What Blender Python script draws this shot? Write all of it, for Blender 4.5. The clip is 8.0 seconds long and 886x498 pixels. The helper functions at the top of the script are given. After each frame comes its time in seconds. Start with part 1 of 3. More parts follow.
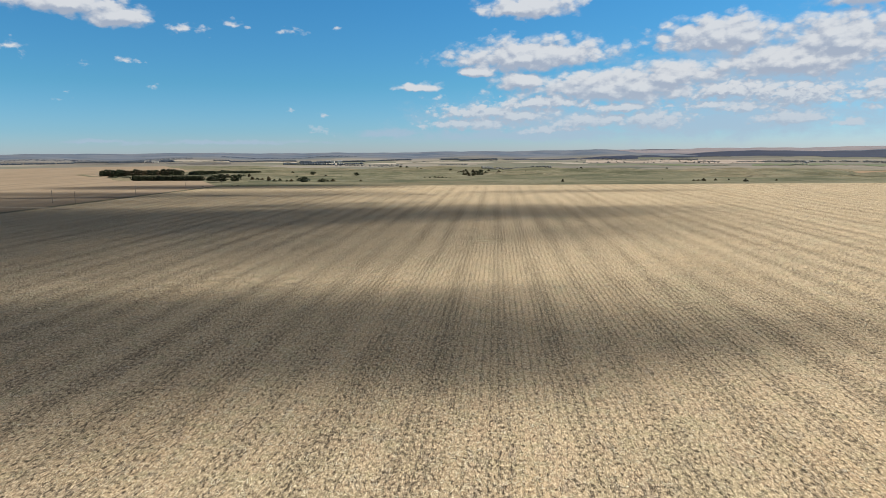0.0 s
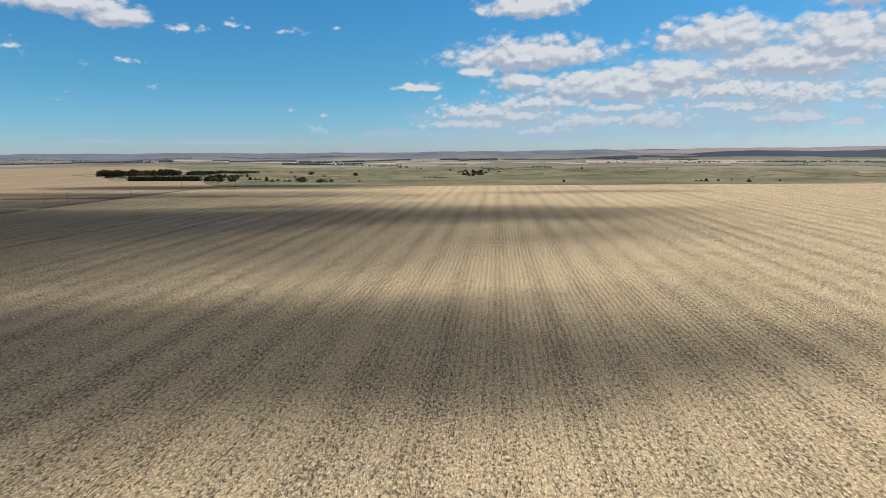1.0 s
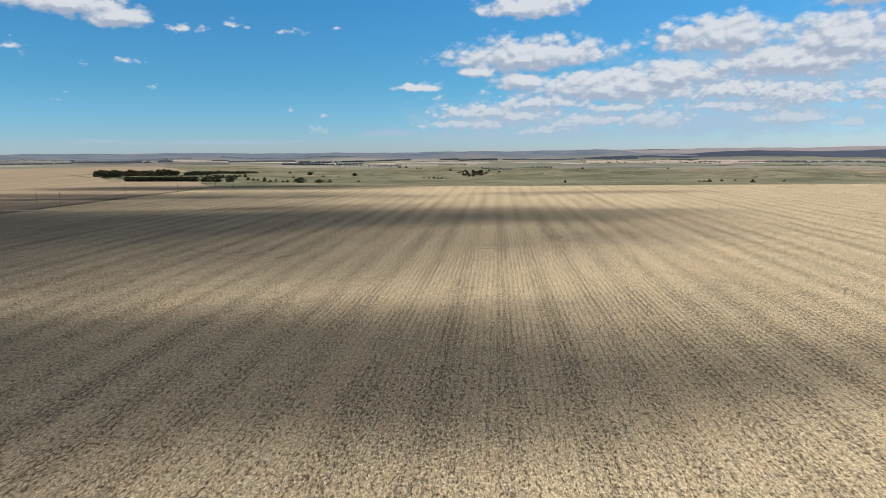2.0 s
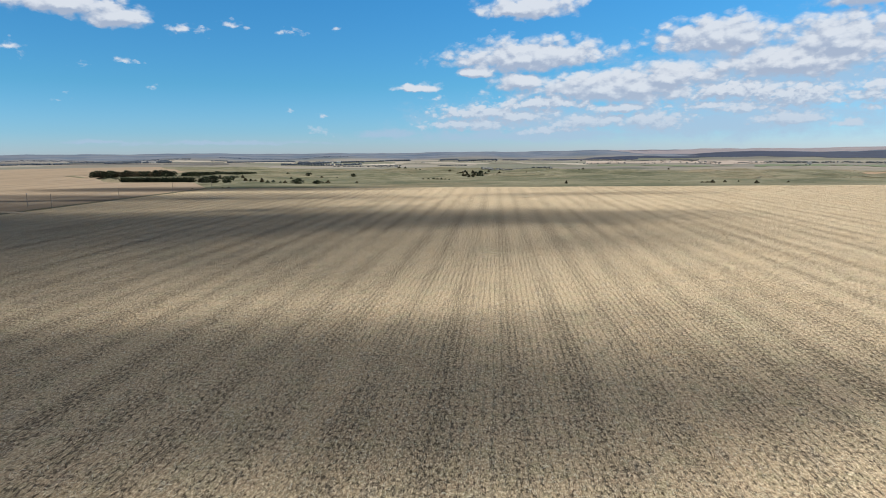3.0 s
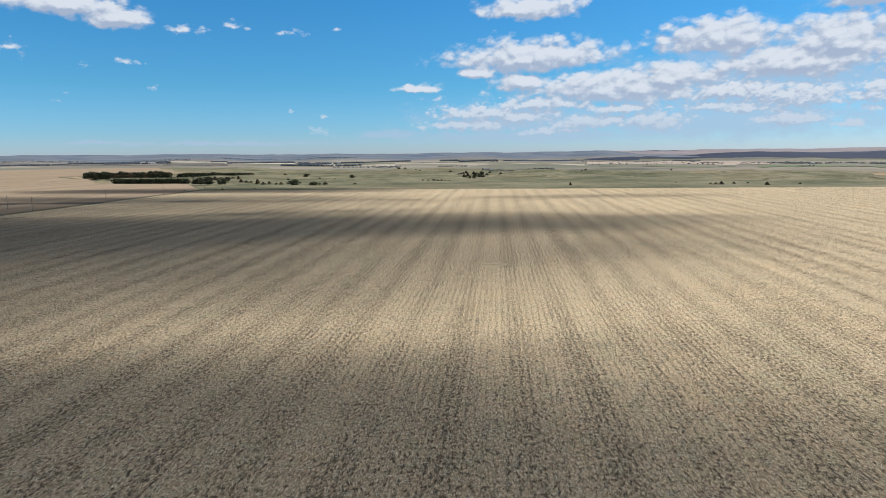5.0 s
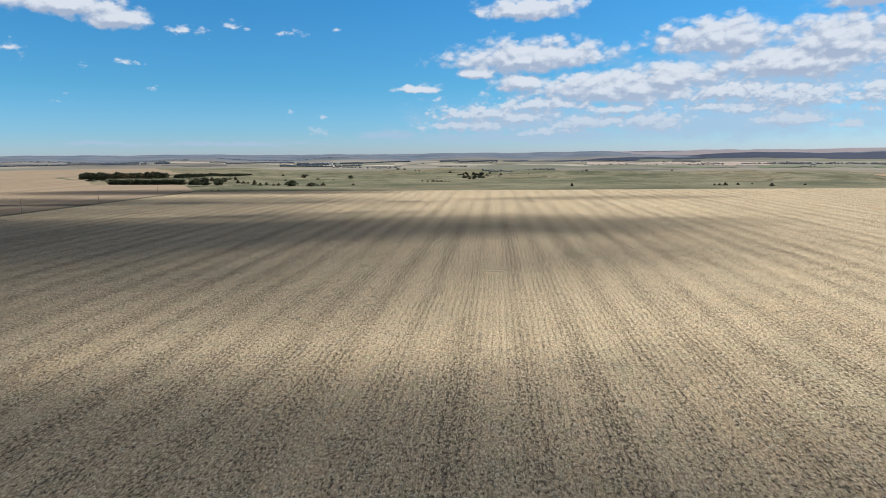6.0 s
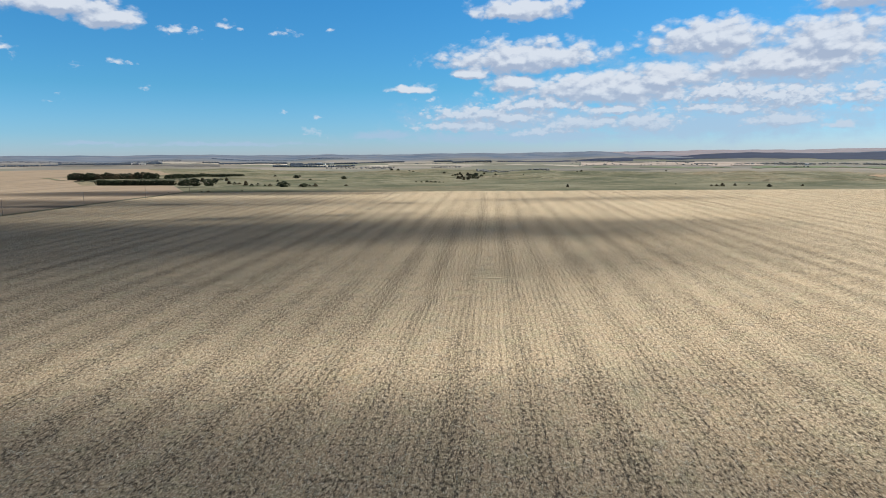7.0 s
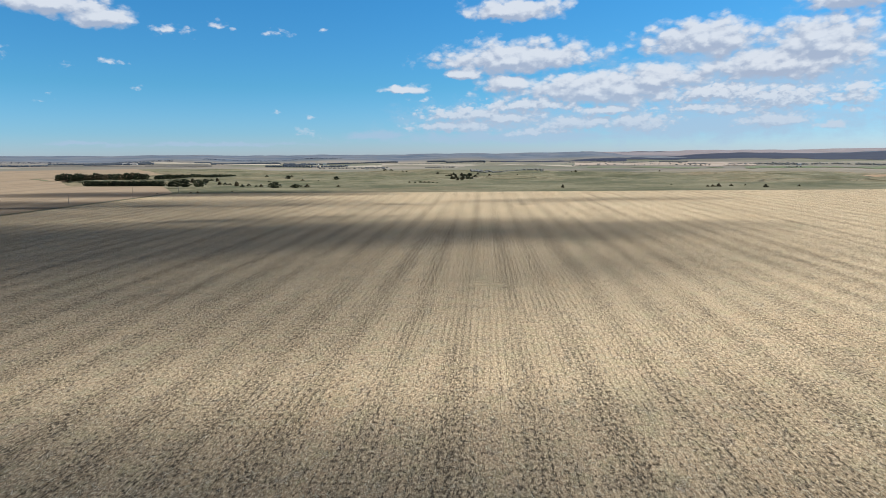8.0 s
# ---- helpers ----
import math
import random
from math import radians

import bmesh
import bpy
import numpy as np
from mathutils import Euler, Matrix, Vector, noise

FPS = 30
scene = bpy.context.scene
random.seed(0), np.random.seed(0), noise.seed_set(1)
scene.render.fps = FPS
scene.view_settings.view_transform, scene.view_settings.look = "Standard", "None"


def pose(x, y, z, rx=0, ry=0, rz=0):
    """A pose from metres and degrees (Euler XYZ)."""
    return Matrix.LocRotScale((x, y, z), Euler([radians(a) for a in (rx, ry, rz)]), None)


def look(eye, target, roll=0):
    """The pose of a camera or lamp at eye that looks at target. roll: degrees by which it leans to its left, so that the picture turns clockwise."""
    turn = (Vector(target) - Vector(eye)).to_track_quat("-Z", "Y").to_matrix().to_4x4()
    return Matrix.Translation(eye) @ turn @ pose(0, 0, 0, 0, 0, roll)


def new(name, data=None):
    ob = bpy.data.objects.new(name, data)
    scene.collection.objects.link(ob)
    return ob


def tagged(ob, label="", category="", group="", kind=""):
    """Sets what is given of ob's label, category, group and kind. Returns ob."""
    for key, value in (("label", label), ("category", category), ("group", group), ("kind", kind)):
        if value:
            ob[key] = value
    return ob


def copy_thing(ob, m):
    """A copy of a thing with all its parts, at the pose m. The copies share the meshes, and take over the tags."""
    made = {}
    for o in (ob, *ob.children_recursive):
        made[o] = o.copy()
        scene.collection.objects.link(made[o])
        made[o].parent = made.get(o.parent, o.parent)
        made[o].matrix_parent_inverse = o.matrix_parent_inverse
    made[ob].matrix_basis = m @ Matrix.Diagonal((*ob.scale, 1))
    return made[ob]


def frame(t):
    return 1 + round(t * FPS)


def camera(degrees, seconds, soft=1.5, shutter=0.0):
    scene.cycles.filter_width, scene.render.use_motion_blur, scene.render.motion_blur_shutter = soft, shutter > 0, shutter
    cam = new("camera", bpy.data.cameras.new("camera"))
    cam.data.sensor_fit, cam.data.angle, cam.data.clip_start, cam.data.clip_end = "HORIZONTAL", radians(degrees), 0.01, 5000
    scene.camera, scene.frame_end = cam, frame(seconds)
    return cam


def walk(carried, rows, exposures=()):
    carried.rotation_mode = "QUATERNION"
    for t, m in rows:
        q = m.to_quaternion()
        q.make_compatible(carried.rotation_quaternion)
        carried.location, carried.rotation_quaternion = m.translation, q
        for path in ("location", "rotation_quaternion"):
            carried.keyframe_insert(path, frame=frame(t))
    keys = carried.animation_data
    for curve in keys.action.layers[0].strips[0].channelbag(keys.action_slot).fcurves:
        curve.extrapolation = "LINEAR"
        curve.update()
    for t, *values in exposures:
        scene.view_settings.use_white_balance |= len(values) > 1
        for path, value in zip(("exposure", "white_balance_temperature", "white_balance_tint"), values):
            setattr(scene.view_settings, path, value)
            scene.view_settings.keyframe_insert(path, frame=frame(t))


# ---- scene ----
cam = camera(72.0, 8.0, soft=0.9)
PATH = [
    (0.0, pose(-0.15, 2.2, 20.02, 81.0, 0.62, 0.02)),
    (0.5, pose(-0.1, 4.6, 20.03, 81.0, 0.62, 0.02)),
    (1.0, pose(-0.05, 7.0, 20.04, 81.0, 0.62, 0.0)),
    (1.5, pose(-0.03, 9.5, 20.05, 81.0, 0.62, 0.0)),
    (3.0, pose(0.03, 17.4, 20.07, 81.05, 0.62, -0.05)),
    (3.5, pose(0.10, 20.3, 20.08, 81.08, 0.62, -0.06)),
    (4.0, pose(0.17, 23.2, 20.09, 81.1, 0.62, -0.03)),
    (4.5, pose(0.20, 26.2, 20.1, 81.1, 0.62, 0.0)),
    (6.0, pose(0.20, 35.1, 20.2, 81.15, 0.62, -0.04)),
    (6.5, pose(0.18, 37.9, 20.24, 81.17, 0.6, -0.2)),
    (7.0, pose(0.15, 40.5, 20.26, 81.17, 0.6, -0.6)),
    (7.5, pose(0.16, 43.1, 20.27, 81.17, 0.6, -1.0)),
    (8.0, pose(0.15, 45.5, 20.27, 81.18, 0.62, -1.2)),
]
walk(cam, PATH, [(0.0, -0.06, 6760, 10), (1.5, -0.05, 6720, 10), (3.4, 0.04, 6400, 10), (8.0, 0.03, 6350, 10)])

# ---- light: a high sun to the right, blue sky with fair-weather clouds ----
SUN_EL, SUN_AZ = radians(50), radians(72)          # azimuth clockwise from +y
TO_SUN = Vector((math.sin(SUN_AZ) * math.cos(SUN_EL), math.cos(SUN_AZ) * math.cos(SUN_EL), math.sin(SUN_EL)))
sun_data = bpy.data.lights.new("sun", "SUN")
sun_data.energy, sun_data.angle, sun_data.color = 5.0, radians(0.55), (1.0, 0.95, 0.845)
sun = new("sun", sun_data)
sun.matrix_world = look((0, 0, 900), Vector((0, 0, 900)) - TO_SUN)


class Nodes:
    """Short-hand for building a node tree."""

    def __init__(self, tree):
        self.tree = tree
        tree.nodes.clear()

    def __call__(self, kind, *ins, **sets):
        n = self.tree.nodes.new(kind)
        for k, v in sets.items():
            if k == "op":
                n.operation = v
            elif k == "dims":
                n.noise_dimensions = v
            elif k == "feature":
                n.feature = v
            elif k == "data":
                n.data_type = v
            elif k == "blend":
                n.blend_type = v
            elif k == "interp":
                n.interpolation_type = v
        for i, v in enumerate(ins):
            if v is not None:
                self.put(n.inputs[i], v)
        return n

    def put(self, socket, v):
        if isinstance(v, bpy.types.Node):
            v = v.outputs[0]
        if isinstance(v, bpy.types.NodeSocket):
            self.tree.links.new(v, socket)
        else:
            socket.default_value = v

    def math(self, op, *ins):
        return self("ShaderNodeMath", *ins, op=op)

    def vec(self, op, *ins):
        n = self("ShaderNodeVectorMath", op=op)
        for s, v in zip(n.inputs, ins):
            self.put(s, v)
        return n.outputs["Value"] if op in ("LENGTH", "DOT_PRODUCT", "DISTANCE") else n.outputs["Vector"]

    def scale(self, v, f):
        n = self("ShaderNodeVectorMath", op="SCALE")
        self.put(n.inputs["Vector"], v)
        self.put(n.inputs["Scale"], f)
        return n.outputs["Vector"]

    def noise(self, v, scale, detail=4.0, rough=0.55, out="Fac"):
        n = self("ShaderNodeTexNoise")
        self.put(n.inputs["Vector"], v)
        n.inputs["Scale"].default_value, n.inputs["Detail"].default_value, n.inputs["Roughness"].default_value = scale, detail, rough
        return n.outputs[out]

    def step(self, v, a, b, lo=0.0, hi=1.0):
        n = self("ShaderNodeMapRange", v, a, b, lo, hi, interp="SMOOTHSTEP")
        return n.outputs[0]

    def mix(self, f, a, b, blend="MIX"):
        n = self("ShaderNodeMix", data="RGBA", blend=blend)
        self.put(n.inputs["Factor"], f)
        self.put(n.inputs["A"], a)
        self.put(n.inputs["B"], b)
        return n.outputs["Result"]

    def ramp(self, v, *stops):
        n = self("ShaderNodeValToRGB", v)
        e = n.color_ramp.elements
        while len(e) < len(stops):
            e.new(0.5)
        for i, (p, c) in enumerate(stops):
            e[i].position, e[i].color = p, (*c, 1)
        return n.outputs["Color"]


def rgb(r, g, b):
    return (r, g, b, 1.0)


# Clouds of the sky ahead: azimuth, height, half width, half height, in degrees.
HIGH_CLOUDS = [(8.3, 8.6, 8.6, 1.9), (3.0, 7.2, 2.0, 0.6), (-2.1, 6.0, 2.4, 0.55), (7.8, 12.6, 5.2, 1.2), (23.7, 9.5, 5.5, 2.0), (31.9, 8.6, 4.8, 2.6),
               (28.9, 7.1, 8.0, 1.6), (15.3, 5.8, 10.2, 1.9), (7.3, 6.3, 3.2, 1.1), (20.0, 6.4, 5.0, 1.5), (34.5, 11.8, 4.0, 1.8),
               (-30.4, 11.9, 5.0, 1.3), (-27.0, 11.0, 2.8, 1.0)]
LOW_CLOUDS = [(25.0, 4.9, 3.9, 0.95), (29.3, 4.4, 4.2, 1.2), (34.5, 4.3, 1.7, 1.15), (13.2, 2.7, 3.6, 0.7), (18.9, 2.7, 2.4, 0.9), (22.7, 3.8, 1.8, 0.45),
              (26.0, 3.5, 3.0, 0.45), (29.3, 2.6, 2.8, 0.65), (33.1, 2.0, 1.5, 0.32), (9.1, 4.4, 4.6, 0.75), (16.0, 3.9, 3.8, 0.5), (4.6, 3.7, 5.0, 0.8),
              (3.0, 2.6, 4.4, 0.7), (7.2, 3.2, 3.4, 0.6), (10.2, 1.9, 3.0, 0.35)]
SCRAPS = [(-22.0, 10.4, 2.0, 0.75), (-18.2, 10.9, 1.7, 0.5), (-13.0, 10.5, 1.2, 0.55), (-14.2, 10.4, 0.6, 0.3), (-34.5, 8.4, 1.5, 0.5),
          (-33.4, 7.6, 0.95, 0.36), (-29.7, 7.1, 1.1, 0.4), (-26.6, 7.7, 0.9, 0.34), (-24.9, 5.6, 0.75, 0.3), (-31.0, 5.1, 0.7, 0.28), (-31.5, 4.4, 0.7, 0.28),
          (-9.3, 10.8, 0.5, 0.28), (-11.2, 2.1, 1.35, 0.7), (-10.7, 3.5, 1.0, 0.36), (-13.8, 3.8, 0.6, 0.26), (-1.9, 4.9, 0.6, 0.3), (-0.4, 5.0, 0.9, 0.42)]
# thin cloud that joins them
VEILS = [(28.0, 6.4, 11.0, 3.6), (8.0, 3.2, 9.5, 1.7), (24.0, 3.0, 16.0, 2.3), (8.7, 1.6, 13.0, 0.65), (-28.8, 1.2, 2.6, 0.16), (-19.3, 1.1, 8.0, 0.2), (-4.3, 1.8, 4.0, 0.4)]


def cloud_field():
    """Node group: from azimuth and height in degrees to the thickness of cloud and of veil there."""
    tree = bpy.data.node_groups.new("cloud_field", "ShaderNodeTree")
    tree.interface.new_socket("Place", in_out="INPUT", socket_type="NodeSocketVector")
    tree.interface.new_socket("Thickness", in_out="OUTPUT", socket_type="NodeSocketFloat")
    tree.interface.new_socket("Veil", in_out="OUTPUT", socket_type="NodeSocketFloat")
    N = Nodes(tree)
    place = N("NodeGroupInput").outputs[0]
    stretched = N.vec("MULTIPLY", place, (0.6, 1.0, 1.0))
    wide = N.vec("SUBTRACT", N.noise(stretched, 0.5, 2.0, 0.5, "Color"), (0.5, 0.5, 0.5))
    close = N.vec("SUBTRACT", N.noise(stretched, 2.2, 3.0, 0.55, "Color"), (0.5, 0.5, 0.5))
    bent = N.vec("ADD", place, N.vec("ADD", N.vec("MULTIPLY", wide, (1.6, 0.7, 0.0)), N.vec("MULTIPLY", close, (0.7, 0.35, 0.0))))

    def heaped(list_of, steep):
        best = None
        for az, el, w, h in list_of:
            off = N.vec("SUBTRACT", bent, (az, el - 0.2 * h, 0))
            # a rounded top over a flatter base
            off = N.vec("MAXIMUM", N.vec("MULTIPLY", off, (1 / w, 1 / h, 0)), N.vec("MULTIPLY", off, (1 / w, -1.45 / h, 0)))
            near = N.math("MULTIPLY_ADD", N.vec("LENGTH", off), -steep, steep + 0.34)
            best = near if best is None else N.math("MAXIMUM", best, near)
        return best

    def puffs(scale):
        cell = N("ShaderNodeTexVoronoi")
        N.put(cell.inputs["Vector"], N.vec("ADD", N.vec("MULTIPLY", place, (0.62, 1.0, 1.0)), N.vec("MULTIPLY", close, (0.5, 0.4, 0.0))))
        cell.inputs["Scale"].default_value, cell.inputs["Detail"].default_value, cell.inputs["Roughness"].default_value = scale, 2.0, 0.45
        return cell.outputs["Distance"]

    ragged = N.noise(stretched, 1.5, 5.0, 0.52)
    big = N.math("SUBTRACT", 0.42, puffs(1.15))
    small = N.math("SUBTRACT", 0.42, puffs(2.3))
    heap = N.math("MULTIPLY_ADD", N.math("SUBTRACT", ragged, 0.5), 0.62, heaped(HIGH_CLOUDS, 0.95))
    heap = N.math("MULTIPLY_ADD", big, 0.5, heap)
    row = N.math("MULTIPLY_ADD", N.math("SUBTRACT", ragged, 0.5), 1.1, heaped(LOW_CLOUDS, 0.6))
    row = N.math("ADD", row, 0.1)
    row = N.math("MULTIPLY_ADD", small, 0.5, row)
    scrap = N.math("MULTIPLY_ADD", N.math("SUBTRACT", ragged, 0.5), 1.35, heaped(SCRAPS, 0.36))
    scrap = N.math("MULTIPLY_ADD", small, 0.35, N.math("SUBTRACT", scrap, 0.27))
    veil = N.math("MULTIPLY_ADD", N.math("SUBTRACT", N.noise(stretched, 0.8, 6.0, 0.6), 0.5), 1.5, heaped(VEILS, 0.6))
    out = N("NodeGroupOutput")
    N.put(out.inputs[0], N.math("MAXIMUM", heap, N.math("MAXIMUM", row, scrap)))
    N.put(out.inputs[1], veil)
    return tree


def make_world():
    world = bpy.data.worlds.new("world")
    scene.world = world
    world.use_nodes = True
    N = Nodes(world.node_tree)
    sky = N("ShaderNodeTexSky")
    sky.sky_type, sky.sun_disc, sky.sun_elevation, sky.sun_rotation = "NISHITA", False, SUN_EL, SUN_AZ
    sky.altitude, sky.air_density, sky.dust_density, sky.ozone_density = 500, 1.0, 0.4, 2.0
    way = N("ShaderNodeTexCoord").outputs["Generated"]
    xyz = N("ShaderNodeSeparateXYZ", way)
    az = N.math("DEGREES", N.math("ARCTAN2", xyz.outputs[0], xyz.outputs[1]))
    el = N.math("DEGREES", N.math("ARCSINE", xyz.outputs[2]))
    place = N("ShaderNodeCombineXYZ", az, el, 0.0)
    group = cloud_field()
    here, above = N("ShaderNodeGroup"), N("ShaderNodeGroup")
    here.node_tree = above.node_tree = group
    N.put(here.inputs[0], place)
    N.put(above.inputs[0], N.vec("ADD", place, (0.25, 0.5, 0.0)))
    cover = N.step(here.outputs[0], 0.0, 0.52)
    relief = N.math("SUBTRACT", here.outputs[0], above.outputs[0])
    lit = N.step(relief, -0.3, 0.34)
    # the rest of the sky, overhead and behind: scattered fair-weather cloud
    flat = N.vec("DIVIDE", way, N("ShaderNodeCombineXYZ", *[N.math("ADD", N.math("MAXIMUM", xyz.outputs[2], 0.0), 0.12)] * 3))
    rest = N.step(N.noise(flat, 1.3, 6.0, 0.6), 0.43, 0.58)
    high = N.math("MAXIMUM", N.step(el, 15.0, 20.0), N.step(xyz.outputs[1], 0.72, 0.6))
    rest = N.math("MULTIPLY", N.math("MULTIPLY", rest, high), N.step(el, 0.0, 4.0))
    cloud = N.mix(lit, rgb(3.9, 4.6, 5.9), rgb(7.1, 7.5, 8.1))
    haze = N.step(el, 6.5, 0.8, 0.0, 0.7)
    tint = N.ramp(N.math("DIVIDE", el, 60.0), (0.0, (0.66, 0.86, 1.28)), (0.033, (0.47, 0.82, 1.22)), (0.1, (0.32, 0.80, 1.08)), (0.22, (0.265, 0.84, 1.17)), (0.6, (0.32, 0.36, 0.35)))
    blue = N.mix(1.0, sky.outputs[0], tint, "MULTIPLY")
    low = N.mix(haze, cloud, rgb(4.3, 5.6, 7.0))
    blue = N.mix(N.step(here.outputs[1], 0.05, 0.8, 0.0, 0.72), blue, rgb(4.0, 5.3, 6.9))
    colour = N.mix(N.math("MULTIPLY", cover, 0.95), blue, low)
    colour = N.mix(N.math("MULTIPLY", rest, 0.9), colour, rgb(2.7, 2.45, 2.25))
    N.put(N("ShaderNodeOutputWorld").inputs[0], N("ShaderNodeBackground", colour, 0.1))


make_world()


# ---- materials ----
def material(name, build, rough=0.9, gloss=0.25):
    m = bpy.data.materials.new(name)
    m.use_nodes = True
    N = Nodes(m.node_tree)
    shade = N("ShaderNodeBsdfPrincipled")
    shade.inputs["Roughness"].default_value = rough
    shade.inputs["Specular IOR Level"].default_value = gloss
    colour, height, depth = build(N)
    N.put(shade.inputs["Base Color"], colour)
    if height is not None:
        b = N("ShaderNodeBump")
        b.inputs["Distance"].default_value = depth
        N.put(b.inputs["Height"], height)
        N.put(shade.inputs["Normal"], b)
    N.put(N("ShaderNodeOutputMaterial").inputs[0], shade)
    return m


def spot(N):
    return N("ShaderNodeTexCoord").outputs["Object"]


ROW = 0.762                                           # thirty-inch rows


PASS = 8 * ROW                                        # width of the combine's header


def stubble_ground(N):
    p = spot(N)
    u = N("ShaderNodeSeparateXYZ", p).outputs[0]
    # passes of the combine, eight rows wide, and the rows in them
    wander = N.math("MULTIPLY_ADD", N.noise(p, 0.12, 2.0, 0.5), 0.5, u)
    rows = N.math("SINE", N.math("MULTIPLY", wander, 2 * math.pi / ROW))
    passes = N.math("COSINE", N.math("MULTIPLY", N.math("ADD", u, 0.3), 2 * math.pi / PASS))
    broad = N.noise(N.vec("MULTIPLY", p, (0.17, 0.009, 1.0)), 1.0, 3.0, 0.6)
    patches = N.noise(p, 0.02, 5.0, 0.6)
    hue = N.noise(p, 0.4, 4.0, 0.65)
    blotch = N.noise(N.vec("MULTIPLY", p, (0.75, 0.34, 1.0)), 1.0, 4.0, 0.6)
    fine = N.noise(N.vec("MULTIPLY", p, (1.0, 0.5, 1.0)), 5.8, 3.0, 0.7)
    mesh = N.noise(N.vec("MULTIPLY", p, (1.0, 0.5, 1.0)), 2.6, 3.0, 0.6)
    # open soil between the rows, in spots as long as a stride, more of them where the header left less straw
    clumps = N.noise(N.vec("MULTIPLY", p, (4.1, 1.85, 1.0)), 1.0, 3.0, 0.68)
    lean = N.math("MULTIPLY", N.math("SUBTRACT", broad, 0.5), 0.16)
    lean = N.math("ADD", lean, N.math("MULTIPLY", N.math("SUBTRACT", blotch, 0.5), 0.17))
    lean = N.math("ADD", lean, N.math("MULTIPLY", passes, N.step(N.noise(p, 0.045, 3.0, 0.6), 0.3, 0.7, 0.012, 0.032)))
    lean = N.math("ADD", lean, N.math("MULTIPLY", rows, N.step(N.noise(p, 0.06, 3.0, 0.6), 0.3, 0.7, 0.01, 0.045)))
    bare = N.step(N.math("ADD", clumps, lean), 0.515, 0.66, 0.0, 0.9)
    straw = N.mix(N.step(patches, 0.3, 0.7), rgb(0.52, 0.405, 0.268), rgb(0.62, 0.485, 0.33))
    drift = N.noise(N.vec("MULTIPLY", p, (0.09, 0.04, 1.0)), 1.0, 4.0, 0.6)
    straw = N.mix(N.step(drift, 0.5, 0.66, 0, 0.6), straw, rgb(0.58, 0.425, 0.265))
    straw = N.mix(N.step(drift, 0.47, 0.34, 0, 0.5), straw, rgb(0.47, 0.42, 0.275))
    straw = N.mix(N.step(hue, 0.52, 0.62, 0, 0.55), straw, rgb(0.42, 0.385, 0.235))
    straw = N.mix(N.step(hue, 0.48, 0.38, 0, 0.5), straw, rgb(0.50, 0.36, 0.25))
    straw = N.mix(N.step(blotch, 0.52, 0.68, 0, 0.45), straw, rgb(0.33, 0.30, 0.265))
    straw = N.mix(N.step(passes, 0.0, 1.0, 0, 0.34), straw, rgb(0.42, 0.335, 0.225))
    straw = N.mix(N.step(broad, 0.46, 0.66, 0, 0.3), straw, rgb(0.43, 0.335, 0.225))
    straw = N.mix(N.step(mesh, 0.5, 0.4, 0, 0.5), straw, rgb(0.27, 0.22, 0.16))
    straw = N.mix(N.step(fine, 0.5, 0.62, 0, 0.8), straw, rgb(0.84, 0.72, 0.52))
    straw = N.mix(N.step(fine, 0.47, 0.37, 0, 0.6), straw, rgb(0.22, 0.175, 0.13))
    soil = N.mix(N.step(fine, 0.42, 0.64), rgb(0.085, 0.069, 0.054), rgb(0.26, 0.212, 0.158))
    height = N.math("SUBTRACT", N.math("ADD", mesh, N.math("MULTIPLY", fine, 0.7)), N.math("MULTIPLY", bare, 0.7))
    return N.mix(bare, straw, soil), height, 0.16


def plain_straw(N):
    p = spot(N)
    streak = N.noise(N.vec("MULTIPLY", p, (0.09, 0.004, 1.0)), 1.0, 3.0, 0.6)
    patches = N.noise(p, 0.006, 5.0, 0.6)
    fine = N.noise(p, 1.2, 5.0, 0.7)
    c = N.mix(N.step(streak, 0.3, 0.7), rgb(0.27, 0.21, 0.158), rgb(0.365, 0.288, 0.212))
    c = N.mix(N.step(patches, 0.4, 0.7), c, rgb(0.335, 0.262, 0.2))
    return N.mix(N.step(fine, 0.4, 0.8, 0, 0.5), c, rgb(0.3, 0.25, 0.16)), fine, 0.3


